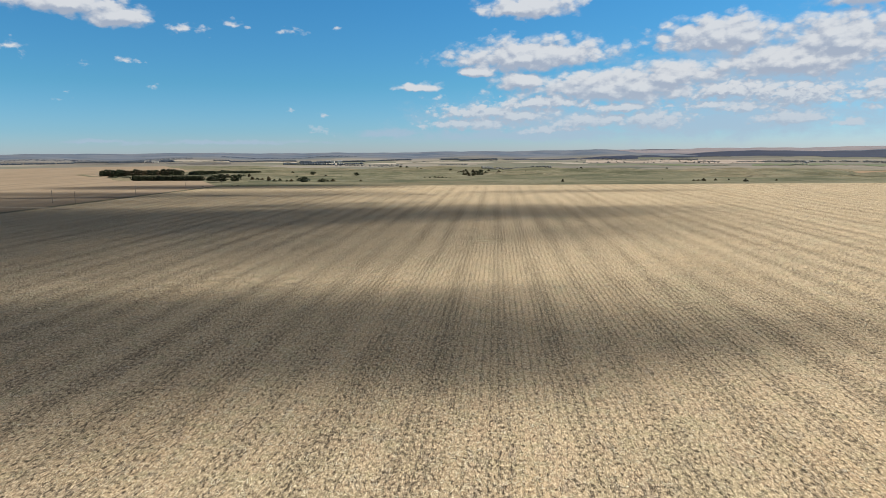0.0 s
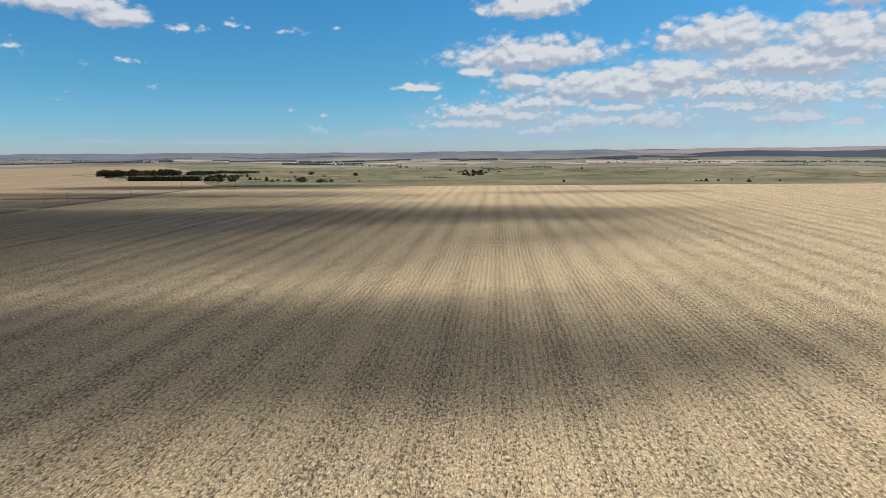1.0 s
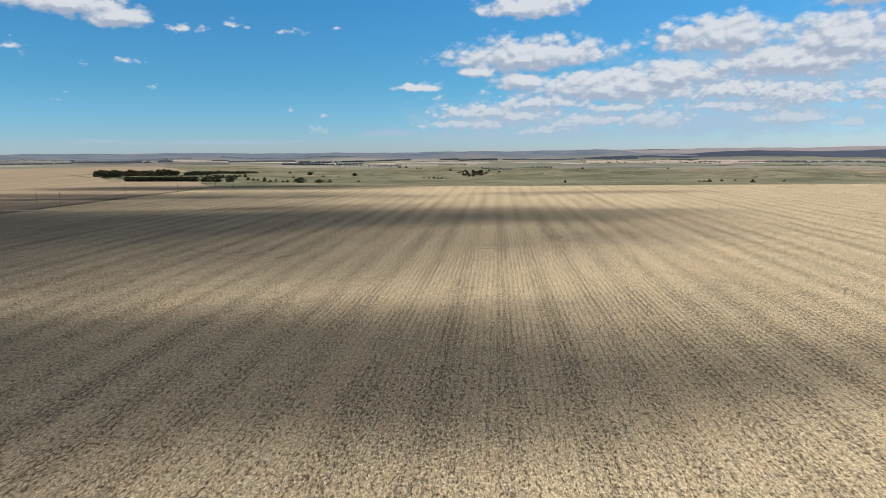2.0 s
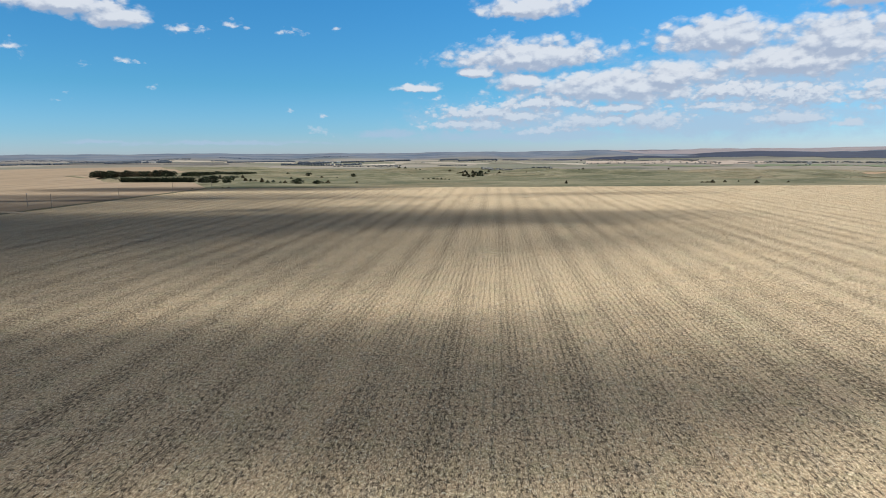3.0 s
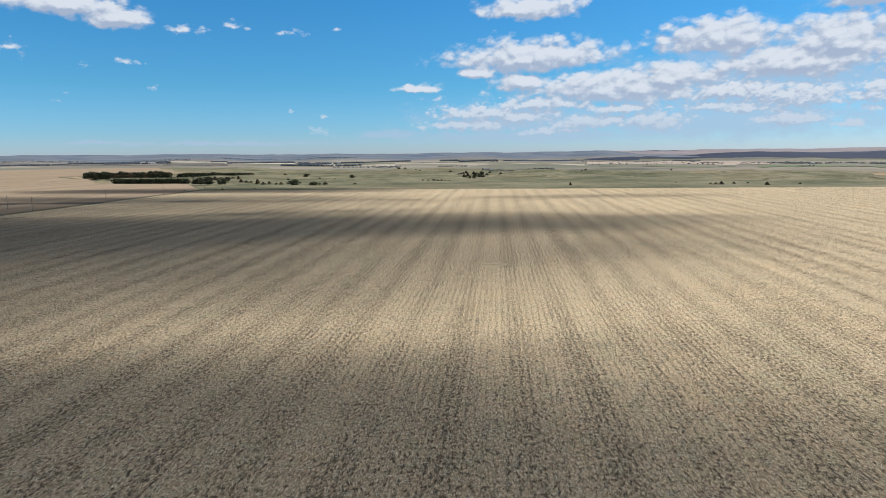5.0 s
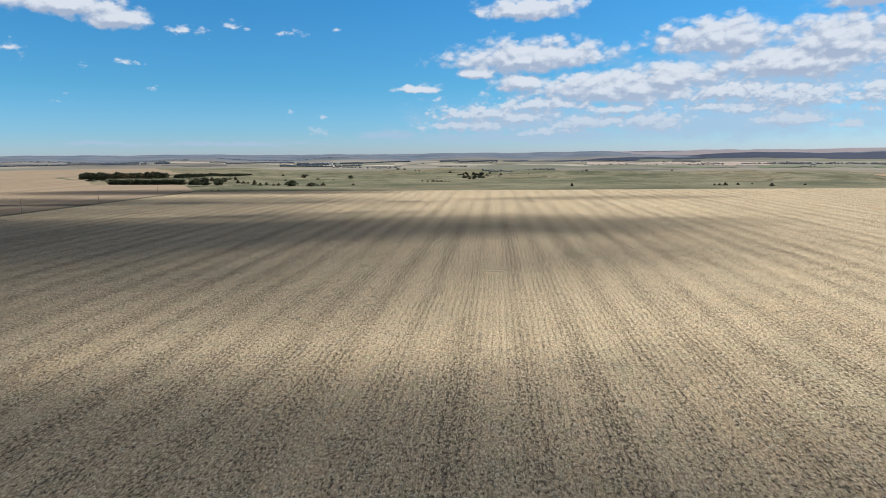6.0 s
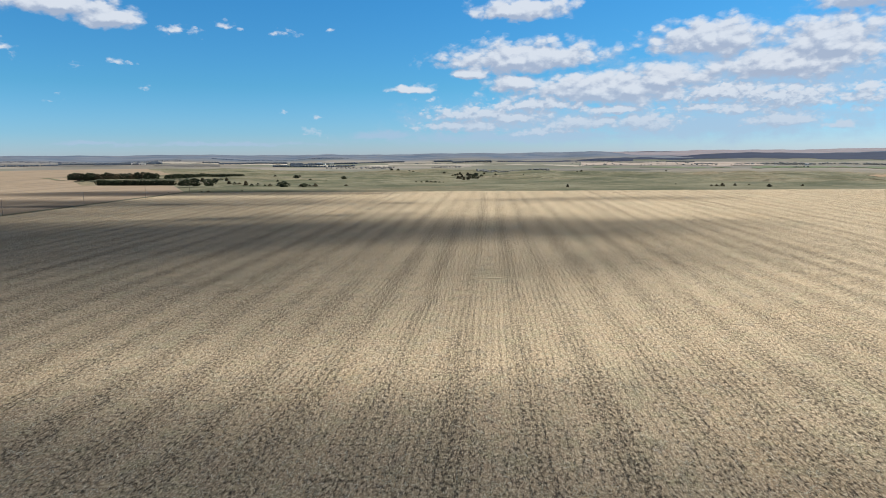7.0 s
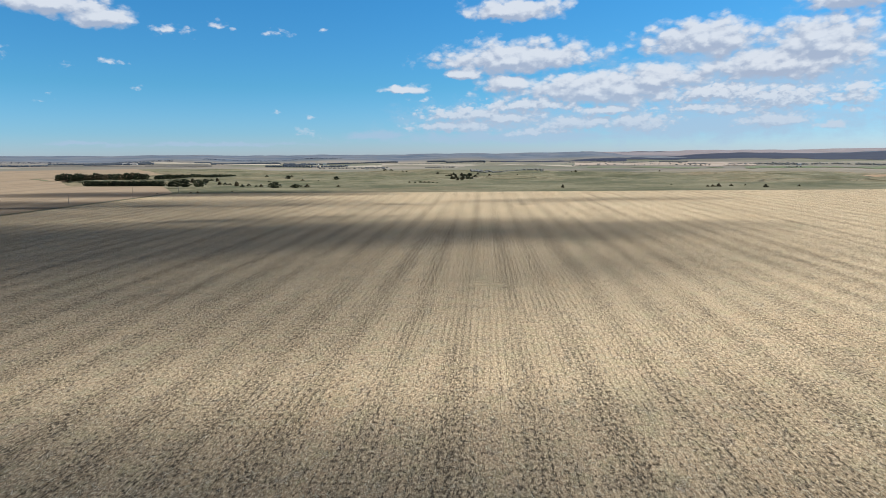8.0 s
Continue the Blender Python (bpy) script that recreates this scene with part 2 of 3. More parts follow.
def prairie(N):
    p = spot(N)
    wide = N.noise(p, 0.0045, 5.0, 0.6)
    mid = N.noise(p, 0.013, 5.0, 0.62)
    fine = N.noise(p, 0.35, 5.0, 0.7)
    c = N.mix(N.step(mid, 0.35, 0.68), rgb(0.108, 0.115, 0.076), rgb(0.235, 0.222, 0.155))
    c = N.mix(N.step(wide, 0.48, 0.66), c, rgb(0.27, 0.225, 0.155))
    # draws and terraces, worn paths of cattle, tussocks
    draw = N.noise(N.vec("MULTIPLY", p, (0.012, 0.03, 1.0)), 1.0, 4.0, 0.6)
    c = N.mix(N.step(draw, 0.54, 0.66, 0, 0.6), c, rgb(0.088, 0.098, 0.062))
    c = N.mix(N.step(draw, 0.44, 0.36, 0, 0.55), c, rgb(0.26, 0.245, 0.17))
    tuft_spots = N.noise(p, 0.09, 5.0, 0.7)
    c = N.mix(N.step(tuft_spots, 0.52, 0.66, 0, 0.55), c, rgb(0.1, 0.1, 0.062))
    c = N.mix(N.step(tuft_spots, 0.46, 0.36, 0, 0.4), c, rgb(0.29, 0.26, 0.185))
    c = N.mix(N.step(fine, 0.45, 0.75, 0, 0.45), c, rgb(0.085, 0.092, 0.055))
    # ploughed and stubble parcels of the valley floor, cooled for haze; hill pasture beyond
    far = N.vec("LENGTH", p)
    cell = N("ShaderNodeTexVoronoi")
    cell.distance = "CHEBYCHEV"
    N.put(cell.inputs["Vector"], N.vec("MULTIPLY", p, (0.0021, 0.0036, 0.0)))
    cell.inputs["Scale"].default_value = 1.0
    pick = N("ShaderNodeSeparateXYZ", cell.outputs["Color"]).outputs[0]
    parcel = N.ramp(pick, (0.0, (0.16, 0.178, 0.138)), (0.22, (0.31, 0.28, 0.25)), (0.42, (0.115, 0.13, 0.128)), (0.58, (0.34, 0.31, 0.28)), (0.78, (0.16, 0.178, 0.146)), (0.95, (0.24, 0.22, 0.205)))
    parcel = N.mix(N.step(mid, 0.3, 0.8, 0, 0.25), parcel, rgb(0.2, 0.18, 0.14))
    c = N.mix(N.step(far, 1150, 1450, 0, 0.85), c, parcel)
    # distance haze is painted into the hills as blue-grey
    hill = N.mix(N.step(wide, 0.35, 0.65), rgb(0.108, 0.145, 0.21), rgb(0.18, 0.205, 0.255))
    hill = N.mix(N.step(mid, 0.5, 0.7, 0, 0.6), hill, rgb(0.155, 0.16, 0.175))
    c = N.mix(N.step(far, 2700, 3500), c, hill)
    swell = N.noise(N.vec("MULTIPLY", p, (0.009, 0.005, 1.0)), 1.0, 2.0, 0.5)
    return c, N.math("ADD", N.math("MULTIPLY", swell, 8.0), N.math("ADD", mid, N.math("MULTIPLY", fine, 0.2))), 0.9


def speckled(dark, light, scale, bump=0.02):
    def build(N):
        p = spot(N)
        n = N.noise(p, scale, 5.0, 0.65)
        tone = N.math("MULTIPLY_ADD", N("ShaderNodeObjectInfo").outputs["Random"], 0.3, N.math("SUBTRACT", n, 0.15))
        return N.mix(N.step(tone, 0.3, 0.72), rgb(*dark), rgb(*light)), n, bump
    return build


M_FIELD = material("corn_stubble_ground", stubble_ground, gloss=0.04)
M_STRAW = material("wheat_stubble_ground", plain_straw, gloss=0.04)
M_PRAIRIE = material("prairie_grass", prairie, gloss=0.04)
M_VERGE = material("verge_grass", speckled((0.11, 0.105, 0.06), (0.22, 0.19, 0.11), 0.3, 0.1))
M_TRACK = material("dirt_track", speckled((0.30, 0.24, 0.17), (0.48, 0.39, 0.28), 0.6, 0.05))
def dry_leaf(N):
    tone = N("ShaderNodeNewGeometry").outputs["Random Per Island"]
    return N.ramp(tone, (0.0, (0.30, 0.24, 0.165)), (0.35, (0.57, 0.49, 0.33)), (0.75, (0.82, 0.74, 0.55)), (1.0, (0.86, 0.81, 0.68))), None, 0


M_STALK = material("dry_corn_stalk", dry_leaf, 0.7)
M_BARK = material("cedar_bark", speckled((0.09, 0.065, 0.05), (0.2, 0.15, 0.11), 6.0))
M_CEDAR = material("cedar_needles", speckled((0.02, 0.03, 0.016), (0.052, 0.062, 0.034), 2.0, 0.05))
M_BUSH = material("russet_cedar_needles", speckled((0.036, 0.036, 0.022), (0.1, 0.08, 0.046), 2.0, 0.05))
# distant trees: bark and needle tones with blue-grey haze mixed in
M_WOODS = material("hazy_leafless_creek_trees", speckled((0.15, 0.162, 0.168), (0.24, 0.245, 0.24), 0.05, 0.0))
M_SHELTER = material("hazy_shelterbelt_trees", speckled((0.05, 0.07, 0.105), (0.085, 0.105, 0.135), 0.03, 0.0))
M_RUST = material("rusty_bluestem_grass", speckled((0.28, 0.18, 0.11), (0.38, 0.27, 0.17), 0.03, 0.0))
M_PALE = material("pale_stubble_parcel", speckled((0.36, 0.325, 0.275), (0.50, 0.45, 0.385), 0.006, 0.0))
M_ROSY = material("dormant_grass_parcel", speckled((0.33, 0.27, 0.23), (0.43, 0.36, 0.31), 0.006, 0.0))
M_GREEN = material("winter_wheat_parcel", speckled((0.10, 0.14, 0.075), (0.17, 0.2, 0.115), 0.006, 0.0))
M_HILL = material("dormant_hill_pasture", speckled((0.225, 0.205, 0.235), (0.3, 0.262, 0.272), 0.004, 0.0))
# dull dark ground; on fields 8 and 13 the darkness is painted shade
M_DARK_PARCEL = material("dark_parcel", speckled((0.10, 0.095, 0.09), (0.16, 0.15, 0.14), 0.006, 0.0))
M_YOUNG = material("grey_green_shrub", speckled((0.11, 0.125, 0.085), (0.2, 0.205, 0.15), 1.5, 0.05))
# cloud shade and haze on the far hills, painted as dark blue
M_SHADED_HILL = material("cloud_shaded_hillside", speckled((0.018, 0.027, 0.06), (0.027, 0.038, 0.076), 0.006, 0.0))
M_POLE = material("weathered_pole", speckled((0.24, 0.2, 0.165), (0.38, 0.33, 0.27), 4.0))
M_WHITE = material("white_siding", speckled((0.7, 0.7, 0.68), (0.82, 0.82, 0.8), 3.0))
M_ROOF = material("grey_roof", speckled((0.2, 0.2, 0.21), (0.36, 0.36, 0.37), 2.0))
M_PANE = material("dark_glass", speckled((0.03, 0.035, 0.04), (0.05, 0.055, 0.06), 1.0), 0.1)


# ---- land ----
def ease(a, b, x):
    t = np.clip((np.asarray(x, float) - a) / (b - a), 0, 1)
    return t * t * (3 - 2 * t)


def land(x, y):
    """Height of the land: a level upland, a crest, a river valley and the hills beyond it."""
    x, y = np.asarray(x, float), np.asarray(y, float)
    r, a = np.hypot(x, y), np.degrees(np.arctan2(x, y))
    crest = 800 + 450 * ease(-8, -24, a) - 130 * ease(6, 20, a)
    roll = np.sin(x * .011 + y * .004 + 1.2) * np.sin(y * .013 - x * .003) + .5 * np.sin(x * .027 - y * .021 + .6) + .35 * np.sin(y * .041 + x * .013)
    ridge = np.sin(a * .55 + .8) + .6 * np.sin(a * 1.3 + 2.1) + .35 * np.sin(a * 3.1)
    swell = np.sin(x * .043 + 2 * np.sin(y * .017)) * np.sin(y * .031 + 1.7 * np.sin(x * .021)) + .5 * np.sin(x * .083 - y * .057 + 2 * np.sin(y * .04))
    z = ease(400, 620, r) * (1.5 * roll + 1.7 * swell * ease(1500, 1000, r)) * (1 - .75 * ease(-14, -24, a))
    z = z - 2 * ease(380, crest, r) * (1 - ease(-10, -24, a)) - 14 * ease(crest, crest + 480, r) * (1 - .3 * ease(-10, -26, a))
    z = z + ease(2300, 4750, r) * (40 + 2.2 * ridge + .12 * a + 9 * ease(-5, -30, a))
    return z + ease(2600, 3200, r) * ease(4200, 3600, r) * 5 * np.sin(a * .4 + x * .002)


TURN = radians(-5.0)                                  # heading of the crop rows
CT, ST = math.cos(TURN), math.sin(TURN)
FIELD_U, FIELD_V = (-178.0, 430.0), (-90.0, 378.0)    # the stubble field, across and along its rows


def from_field(u, v):
    return u * CT - v * ST, u * ST + v * CT


def to_field(x, y):
    return x * CT + y * ST, -x * ST + y * CT


def sheet(name, verts, faces, mat, label, smooth=True):
    me = bpy.data.meshes.new(name)
    me.from_pydata(verts, [], faces)
    me.materials.append(mat)
    if smooth:
        me.polygons.foreach_set("use_smooth", [True] * len(me.polygons))
    me.update()
    return tagged(new(name, me), label, "ground", kind="structure")


def grid_faces(n, m, closed=False):
    out = []
    for i in range(n - 1):
        for j in range(m if closed else m - 1):
            k = (j + 1) % m
            out.append((i * m + j, i * m + k, (i + 1) * m + k, (i + 1) * m + j))
    return out


def make_ground():
    angles = [radians(a) for a in list(np.arange(-48, 48, 0.3)) + list(np.arange(48, 312, 6.0))]
    radii = [2, 30, 90, 160, 230, 290, 340] + [340 * 1.02 ** k for k in range(1, 136)] + [4990]
    verts = []
    for r in radii:
        x, y = r * np.sin(angles), r * np.cos(angles)
        u, v = to_field(x, y)
        under = ease(FIELD_U[0] - 750, FIELD_U[0] - 740, u) * ease(FIELD_U[1] + 4, FIELD_U[1] - 4, u) * ease(FIELD_V[0] - 4, FIELD_V[0] + 4, v) * ease(FIELD_V[1] + 5, FIELD_V[1] - 3, v)
        west = ease(-905, -895, u) * ease(-186, -194, u) * ease(FIELD_V[0] - 4, FIELD_V[0] + 4, v) * ease(10, -10, v - np.minimum(1140, 455 + (-187 - u) * 1.45))
        z = land(x, y) - np.maximum(0.35 * under, 1.2 * west)
        verts += list(zip(x.tolist(), y.tolist(), z.tolist()))
    faces = grid_faces(len(radii), len(angles), True)
    faces.append(tuple(range(len(angles)))[::-1])
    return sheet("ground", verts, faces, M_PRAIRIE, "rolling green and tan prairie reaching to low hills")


def draped(name, us, edge, mat, label, lift):
    """A sheet in the field's own axes, laid on the land; edge(s) gives the ends along the rows for each place across."""
    verts, m = [], 110
    for u in us:
        v0, v1 = edge(u)
        for k in range(m):
            v = v0 + (v1 - v0) * k / (m - 1)
            x, y = from_field(u, v)
            verts.append((u, v, float(land(x, y)) + lift))
    ob = sheet(name, verts, [f[::-1] for f in grid_faces(len(us), m)], mat, label)
    ob.matrix_world = pose(0, 0, 0, 0, 0, -5.0)
    return ob


def west_edge(u):
    """Ends of the wheat field: round the front windbreak, then along the rear one and off to the north-west."""
    if u > -231:
        return -90, 385 + (-182 - u) * 1.63
    if u > -300:
        return -90, 466
    if u > -395:
        return -90, 466 + (-300 - u) * 1.25
    return -90, min(1150, 470 + (-187 - u) * 1.45)


make_ground()
draped("field_1", list(np.arange(FIELD_U[0], FIELD_U[1] + 1, 8.0)), lambda u: FIELD_V, M_FIELD, "harvested corn field with pale stubble rows", 0.0)
draped("field_2", list(np.arange(-901.8, -181.7, 12.0)), west_edge, M_STRAW, "pale tan harvested wheat field", 0.05)
draped("verge", [-181.6, -180.4, -179.2, -178.2], lambda u: FIELD_V, M_VERGE, "strip of dark dry grass along the field edge", 0.06)

WAY = [(-145, 236), (-153, 240), (-160, 243), (-172, 246), (-190, 252), (-220, 264), (-262, 284)]


def make_track():
    """A dirt driveway over the ditch, between the two fields."""
    verts = []
    for k, (x, y) in enumerate(WAY):
        (xa, ya), (xb, yb) = WAY[max(k - 1, 0)], WAY[min(k + 1, len(WAY) - 1)]
        d = Vector((xb - xa, yb - ya)).normalized()
        for side in (-2.4, -0.9, 0.9, 2.4):
            verts.append((x - d.y * side, y + d.x * side, float(land(x, y)) + (0.16 if abs(side) < 1 else 0.09)))
    sheet("track", verts, grid_faces(len(WAY), 4), M_TRACK, "pale dirt track crossing a field edge")


make_track()


def grass_strip(points, half):
    """A narrow strip of green grass along a waterway in the wheat field."""
    verts = []
    for k, (x, y) in enumerate(points):
        (xa, ya), (xb, yb) = points[max(k - 1, 0)], points[min(k + 1, len(points) - 1)]
        d = Vector((xb - xa, yb - ya)).normalized()
        for side in (-half, 0, half):
            px, py = x - d.y * side, y + d.x * side
            verts.append((px, py, float(land(px, py)) + 0.3))
    sheet("grass_strip", verts, grid_faces(len(points), 3), M_STRIP, "curved strip of green grass in pale stubble")


M_STRIP = material("waterway_grass", speckled((0.13, 0.14, 0.085), (0.21, 0.2, 0.125), 0.2, 0.0))
grass_strip([(-388, 652), (-398, 680), (-392, 690), (-374, 676), (-352, 662)], 4.0)
grass_strip([(-388, 652), (-372, 640), (-356, 622), (-343, 616)], 2.5)


def parcel(name, a0, a1, near0, far0, near1, far1, mat, label, wobble=1.0):
    """A far field between two bearings, whose near and far edges run straight from one bearing to the other."""
    verts, n, m = [], 140, 16
    for i in range(n):
        f = i / (n - 1)
        a = radians(a0 + (a1 - a0) * f)
        lo, hi = near0 + (near1 - near0) * f, far0 + (far1 - far0) * f
        lo += wobble * (25 * math.sin(f * 11 + near0) + 14 * math.sin(f * 31 + near1) + 8 * math.sin(f * 83))
        hi += wobble * (30 * math.sin(f * 7 + far0) + 14 * math.sin(f * 37 + far1) + 8 * math.sin(f * 71))
        if name.startswith("hillside"):               # slopes run out to a point
            lo = hi - (hi - lo) * float(ease(0, 0.22, f))
        for k in range(m):
            r = lo + (hi - lo) * k / (m - 1)
            x, y = r * math.sin(a), r * math.cos(a)
            verts.append((x, y, float(land(x, y)) + (0.7 if r > 1000 else 0.25)))
    return sheet(name, verts, [f[::-1] for f in grid_faces(n, m)], mat, label)


parcel("field_3", 13.0, 27.5, 1950, 2390, 1740, 2270, M_ROSY, "pale pinkish dormant field in a valley")
parcel("field_4", -25.0, -19.0, 2745, 2940, 2720, 2830, M_PALE, "whitish stubble field, far away")
parcel("field_5", -12.8, -4.4, 2130, 2330, 1900, 2100, M_PALE, "pale stubble field in a valley")
parcel("field_6", 26.6, 36.5, 1470, 1640, 1530, 1700, M_GREEN, "green winter wheat field in a valley")
parcel("field_7", -18.7, -13.4, 2550, 2720, 2545, 2690, M_PALE, "pale stubble field beside distant trees")
# shade on the far land, painted as a dark parcel
parcel("field_8", -24.2, -19.0, 2280, 2560, 2270, 2480, M_DARK_PARCEL, "far field painted dark to stand for shade")
parcel("field_9", -4.4, 13.2, 2250, 2420, 1760, 1950, M_PALE, "long pale field across a valley")
parcel("field_10", 14.0, 25.0, 1590, 1680, 1520, 1600, M_GREEN, "narrow green field along a valley edge")
parcel("field_11", -36.5, -24.4, 2800, 3020, 2320, 2500, M_DARK_PARCEL, "dull dark pasture, far away")
parcel("field_12", 32.2, 37.5, 742, 752, 700, 812, M_RUST, "rusty dry bluestem grass on a prairie slope", 0.25)
# shaded pasture near the crest, darkened by its colour
parcel("field_13", -22.6, -19.4, 2190, 2330, 2050, 2110, M_DARK_PARCEL, "narrow strip of a far rise painted dark for shade")
# hillsides 1 to 4 are dark sheets painted in for cloud shade
parcel("hillside_1", 5.0, 17.5, 2600, 2740, 2640, 2860, M_SHADED_HILL, "far hill slope with cloud shade painted dark blue")
parcel("hillside_2", 12.0, 25.0, 2800, 2900, 2830, 3250, M_SHADED_HILL, "far hill slope with cloud shade painted dark blue")
parcel("hillside_3", 20.5, 37.5, 3020, 3480, 2610, 3760, M_SHADED_HILL, "far hill slope with cloud shade painted dark blue")
parcel("hillside_5", 13.0, 37.5, 3400, 4960, 3800, 4960, M_HILL, "pinkish dormant pasture of far hills", 0.5)
parcel("hillside_4", 16.6, 20.8, 4250, 4620, 4280, 4700, M_SHADED_HILL, "skyline ridge with shade painted dark blue")


# ---- builders ----
def part(name, bm, mat, parent, label=""):
    """Link a bmesh as one mesh object under a thing or a part."""
    me = bpy.data.meshes.new(name)
    bm.to_mesh(me)
    bm.free()
    me.materials.append(mat)
    ob = new(name, me)
    ob.parent = parent
    return tagged(ob, label)


def tube(bm, points, radii, sides=7):
    """A tapered, closed tube through the points."""
    rings = []
    for i, (p, r) in enumerate(zip(points, radii)):
        p = Vector(p)
        d = (Vector(points[min(i + 1, len(points) - 1)]) - Vector(points[max(i - 1, 0)])).normalized()
        a = d.orthogonal().normalized()
        b = d.cross(a)
        rings.append([bm.verts.new(p + r * (math.cos(2 * math.pi * k / sides) * a + math.sin(2 * math.pi * k / sides) * b)) for k in range(sides)])
    for lo, hi in zip(rings, rings[1:]):
        for k in range(sides):
            bm.faces.new((lo[k], lo[(k + 1) % sides], hi[(k + 1) % sides], hi[k]))
    bm.faces.new(rings[0][::-1])
    bm.faces.new(rings[-1])


def tuft(bm, centre, size, rng):
    """A ragged clump of foliage: an uneven octahedron with two loose sprays."""
    c = Vector(centre)
    turn = Euler((rng.uniform(0, 6), rng.uniform(0, 6), rng.uniform(0, 6))).to_matrix()
    v = [bm.verts.new(c + turn @ Vector(d) * size * rng.uniform(0.6, 1.3)) for d in ((1, 0, 0), (-1, 0, 0), (0, 1, 0), (0, -1, 0), (0, 0, 1), (0, 0, -1))]
    for a, b, d in ((0, 2, 4), (2, 1, 4), (1, 3, 4), (3, 0, 4), (2, 0, 5), (1, 2, 5), (3, 1, 5), (0, 3, 5)):
        bm.faces.new((v[a], v[b], v[d]))
    for _ in range(2):
        d = Vector((rng.uniform(-1, 1), rng.uniform(-1, 1), rng.uniform(-0.3, 1))).normalized() * size
        side = d.orthogonal().normalized() * size * 0.3
        bm.faces.new([bm.verts.new(c + q) for q in (d * 0.5 - side, d * 1.9, d * 0.5 + side)])


def tree(name, seed, profile, clumps, mat, label, category, group, size=0.085, trunk_mat=None, gap=0.0):
    """A tree one metre tall: trunk, limbs and a crown of clumps; profile(h) is the crown's half width at height h."""
    rng = random.Random(seed)
    thing = tagged(new(name), label, category, group)
    bm = bmesh.new()
    lean = rng.uniform(-0.03, 0.03)
    tube(bm, [(0, 0, -0.03), (lean * 0.3, 0, 0.25), (lean, 0.01, 0.6), (lean * 1.5, 0, 0.9)], [0.035, 0.028, 0.018, 0.006])
    part("trunk", bm, trunk_mat or M_BARK, thing)
    for k in range(4):
        bm = bmesh.new()
        a, h = k * 1.7 + rng.uniform(-0.4, 0.4), rng.uniform(0.2, 0.55)
        w = profile(h) * 0.8
        tube(bm, [(lean * h, 0, h), (math.cos(a) * w * 0.5, math.sin(a) * w * 0.5, h + 0.05), (math.cos(a) * w, math.sin(a) * w, h + 0.13)], [0.013, 0.009, 0.003], 5)
        part("limb", bm, trunk_mat or M_BARK, thing)
    bm = bmesh.new()
    made = 0
    while made < clumps:
        h, a = rng.uniform(0.03, 0.98), rng.uniform(0, 2 * math.pi)
        lump = 1 + 0.28 * math.sin(3 * a + seed + 5 * h) + 0.15 * math.sin(7 * a - 9 * h + seed * 2)
        if rng.random() < gap * (0.5 + 0.5 * math.sin(5 * a + 8 * h + seed)):
            continue
        w = profile(h) * lump * math.sqrt(rng.uniform(0.25, 1.0))
        tuft(bm, (math.cos(a) * w, math.sin(a) * w, h), size * rng.uniform(0.55, 1.15), rng)
        made += 1
    part("crown", bm, mat, thing)
    return thing


def cone_crown(h):
    return 0.33 * min(1.0, h / 0.12 + 0.35) * (1 - h) ** 0.7 + 0.02


def round_crown(h):
    return 0.46 * math.sqrt(max(0.0, 1 - (1.9 * h - 0.85) ** 2)) + 0.03


def low_crown(h):
    return 0.75 * math.sqrt(max(0.0, 1 - h ** 2)) * (0.75 + 0.25 * math.sin(6 * h))


RNG = random.Random(11)


def stand(model, x, y, h, wide=1.0, sink=0.0):
    """A copy of a model tree of height h on the land."""
    ob = copy_thing(model, pose(x, y, float(land(x, y)) - sink, 0, 0, RNG.uniform(0, 360)))
    w = h * wide * RNG.uniform(0.88, 1.12)
    ob.scale = (w, w, h)
    return ob


CEDARS = [tree("cedar_tree", s, cone_crown if s % 2 else round_crown, 190, M_CEDAR, "dark green eastern red cedar in a planted windbreak row", "tree", "windbreak cedars") for s in (1, 2, 3)]
BROADS = [tree("windbreak_tree", s, round_crown, 210, M_CEDAR if s < 6 else M_BUSH, label, "tree", "tall windbreak trees", gap=0.5)
          for s, label in ((4, "dense dark green windbreak tree beside a pale field"), (5, "dense dark green windbreak tree beside a pale field"), (6, "tall brownish windbreak tree with thin foliage"))]
WILD = [tree("prairie_cedar", s, f, 170, m, label, "tree", "scattered prairie cedars", size=0.1)
        for s, f, m, label in ((7, cone_crown, M_BUSH, "lone conical cedar with russet winter foliage on grassland"), (8, round_crown, M_CEDAR, "rounded dark green cedar standing on open grassland"),
                               (9, low_crown, M_BUSH, "low spreading russet juniper shrub on open grassland"), (10, low_crown, M_CEDAR, "low spreading dark green juniper shrub on grassland"))]

# ---- windbreaks ----
FRONT = [(-249, 494, -224, 489.5, 17), (-222.5, 489.2, -190, 484, 22)]
for x0, y0, x1, y1, n in FRONT:
    for k in range(n):
        f = k / (n - 1)
        stand(RNG.choice(CEDARS), x0 + (x1 - x0) * f + RNG.uniform(-0.4, 0.4), y0 + (y1 - y0) * f + RNG.uniform(-0.6, 0.6), RNG.uniform(3.3, 3.9), 1.3)
BACK = [(-343, 618, -318, 626, 11), (-314, 627, -303, 631, 5), (-298, 633, -273, 643, 12)]
for x0, y0, x1, y1, n in BACK:
    for k in range(n):
        f = k / (n - 1)
        stand(RNG.choice(BROADS), x0 + (x1 - x0) * f + RNG.uniform(-1, 1), y0 + (y1 - y0) * f + RNG.uniform(-2, 2), RNG.uniform(4.6, 7.0), 1.12)
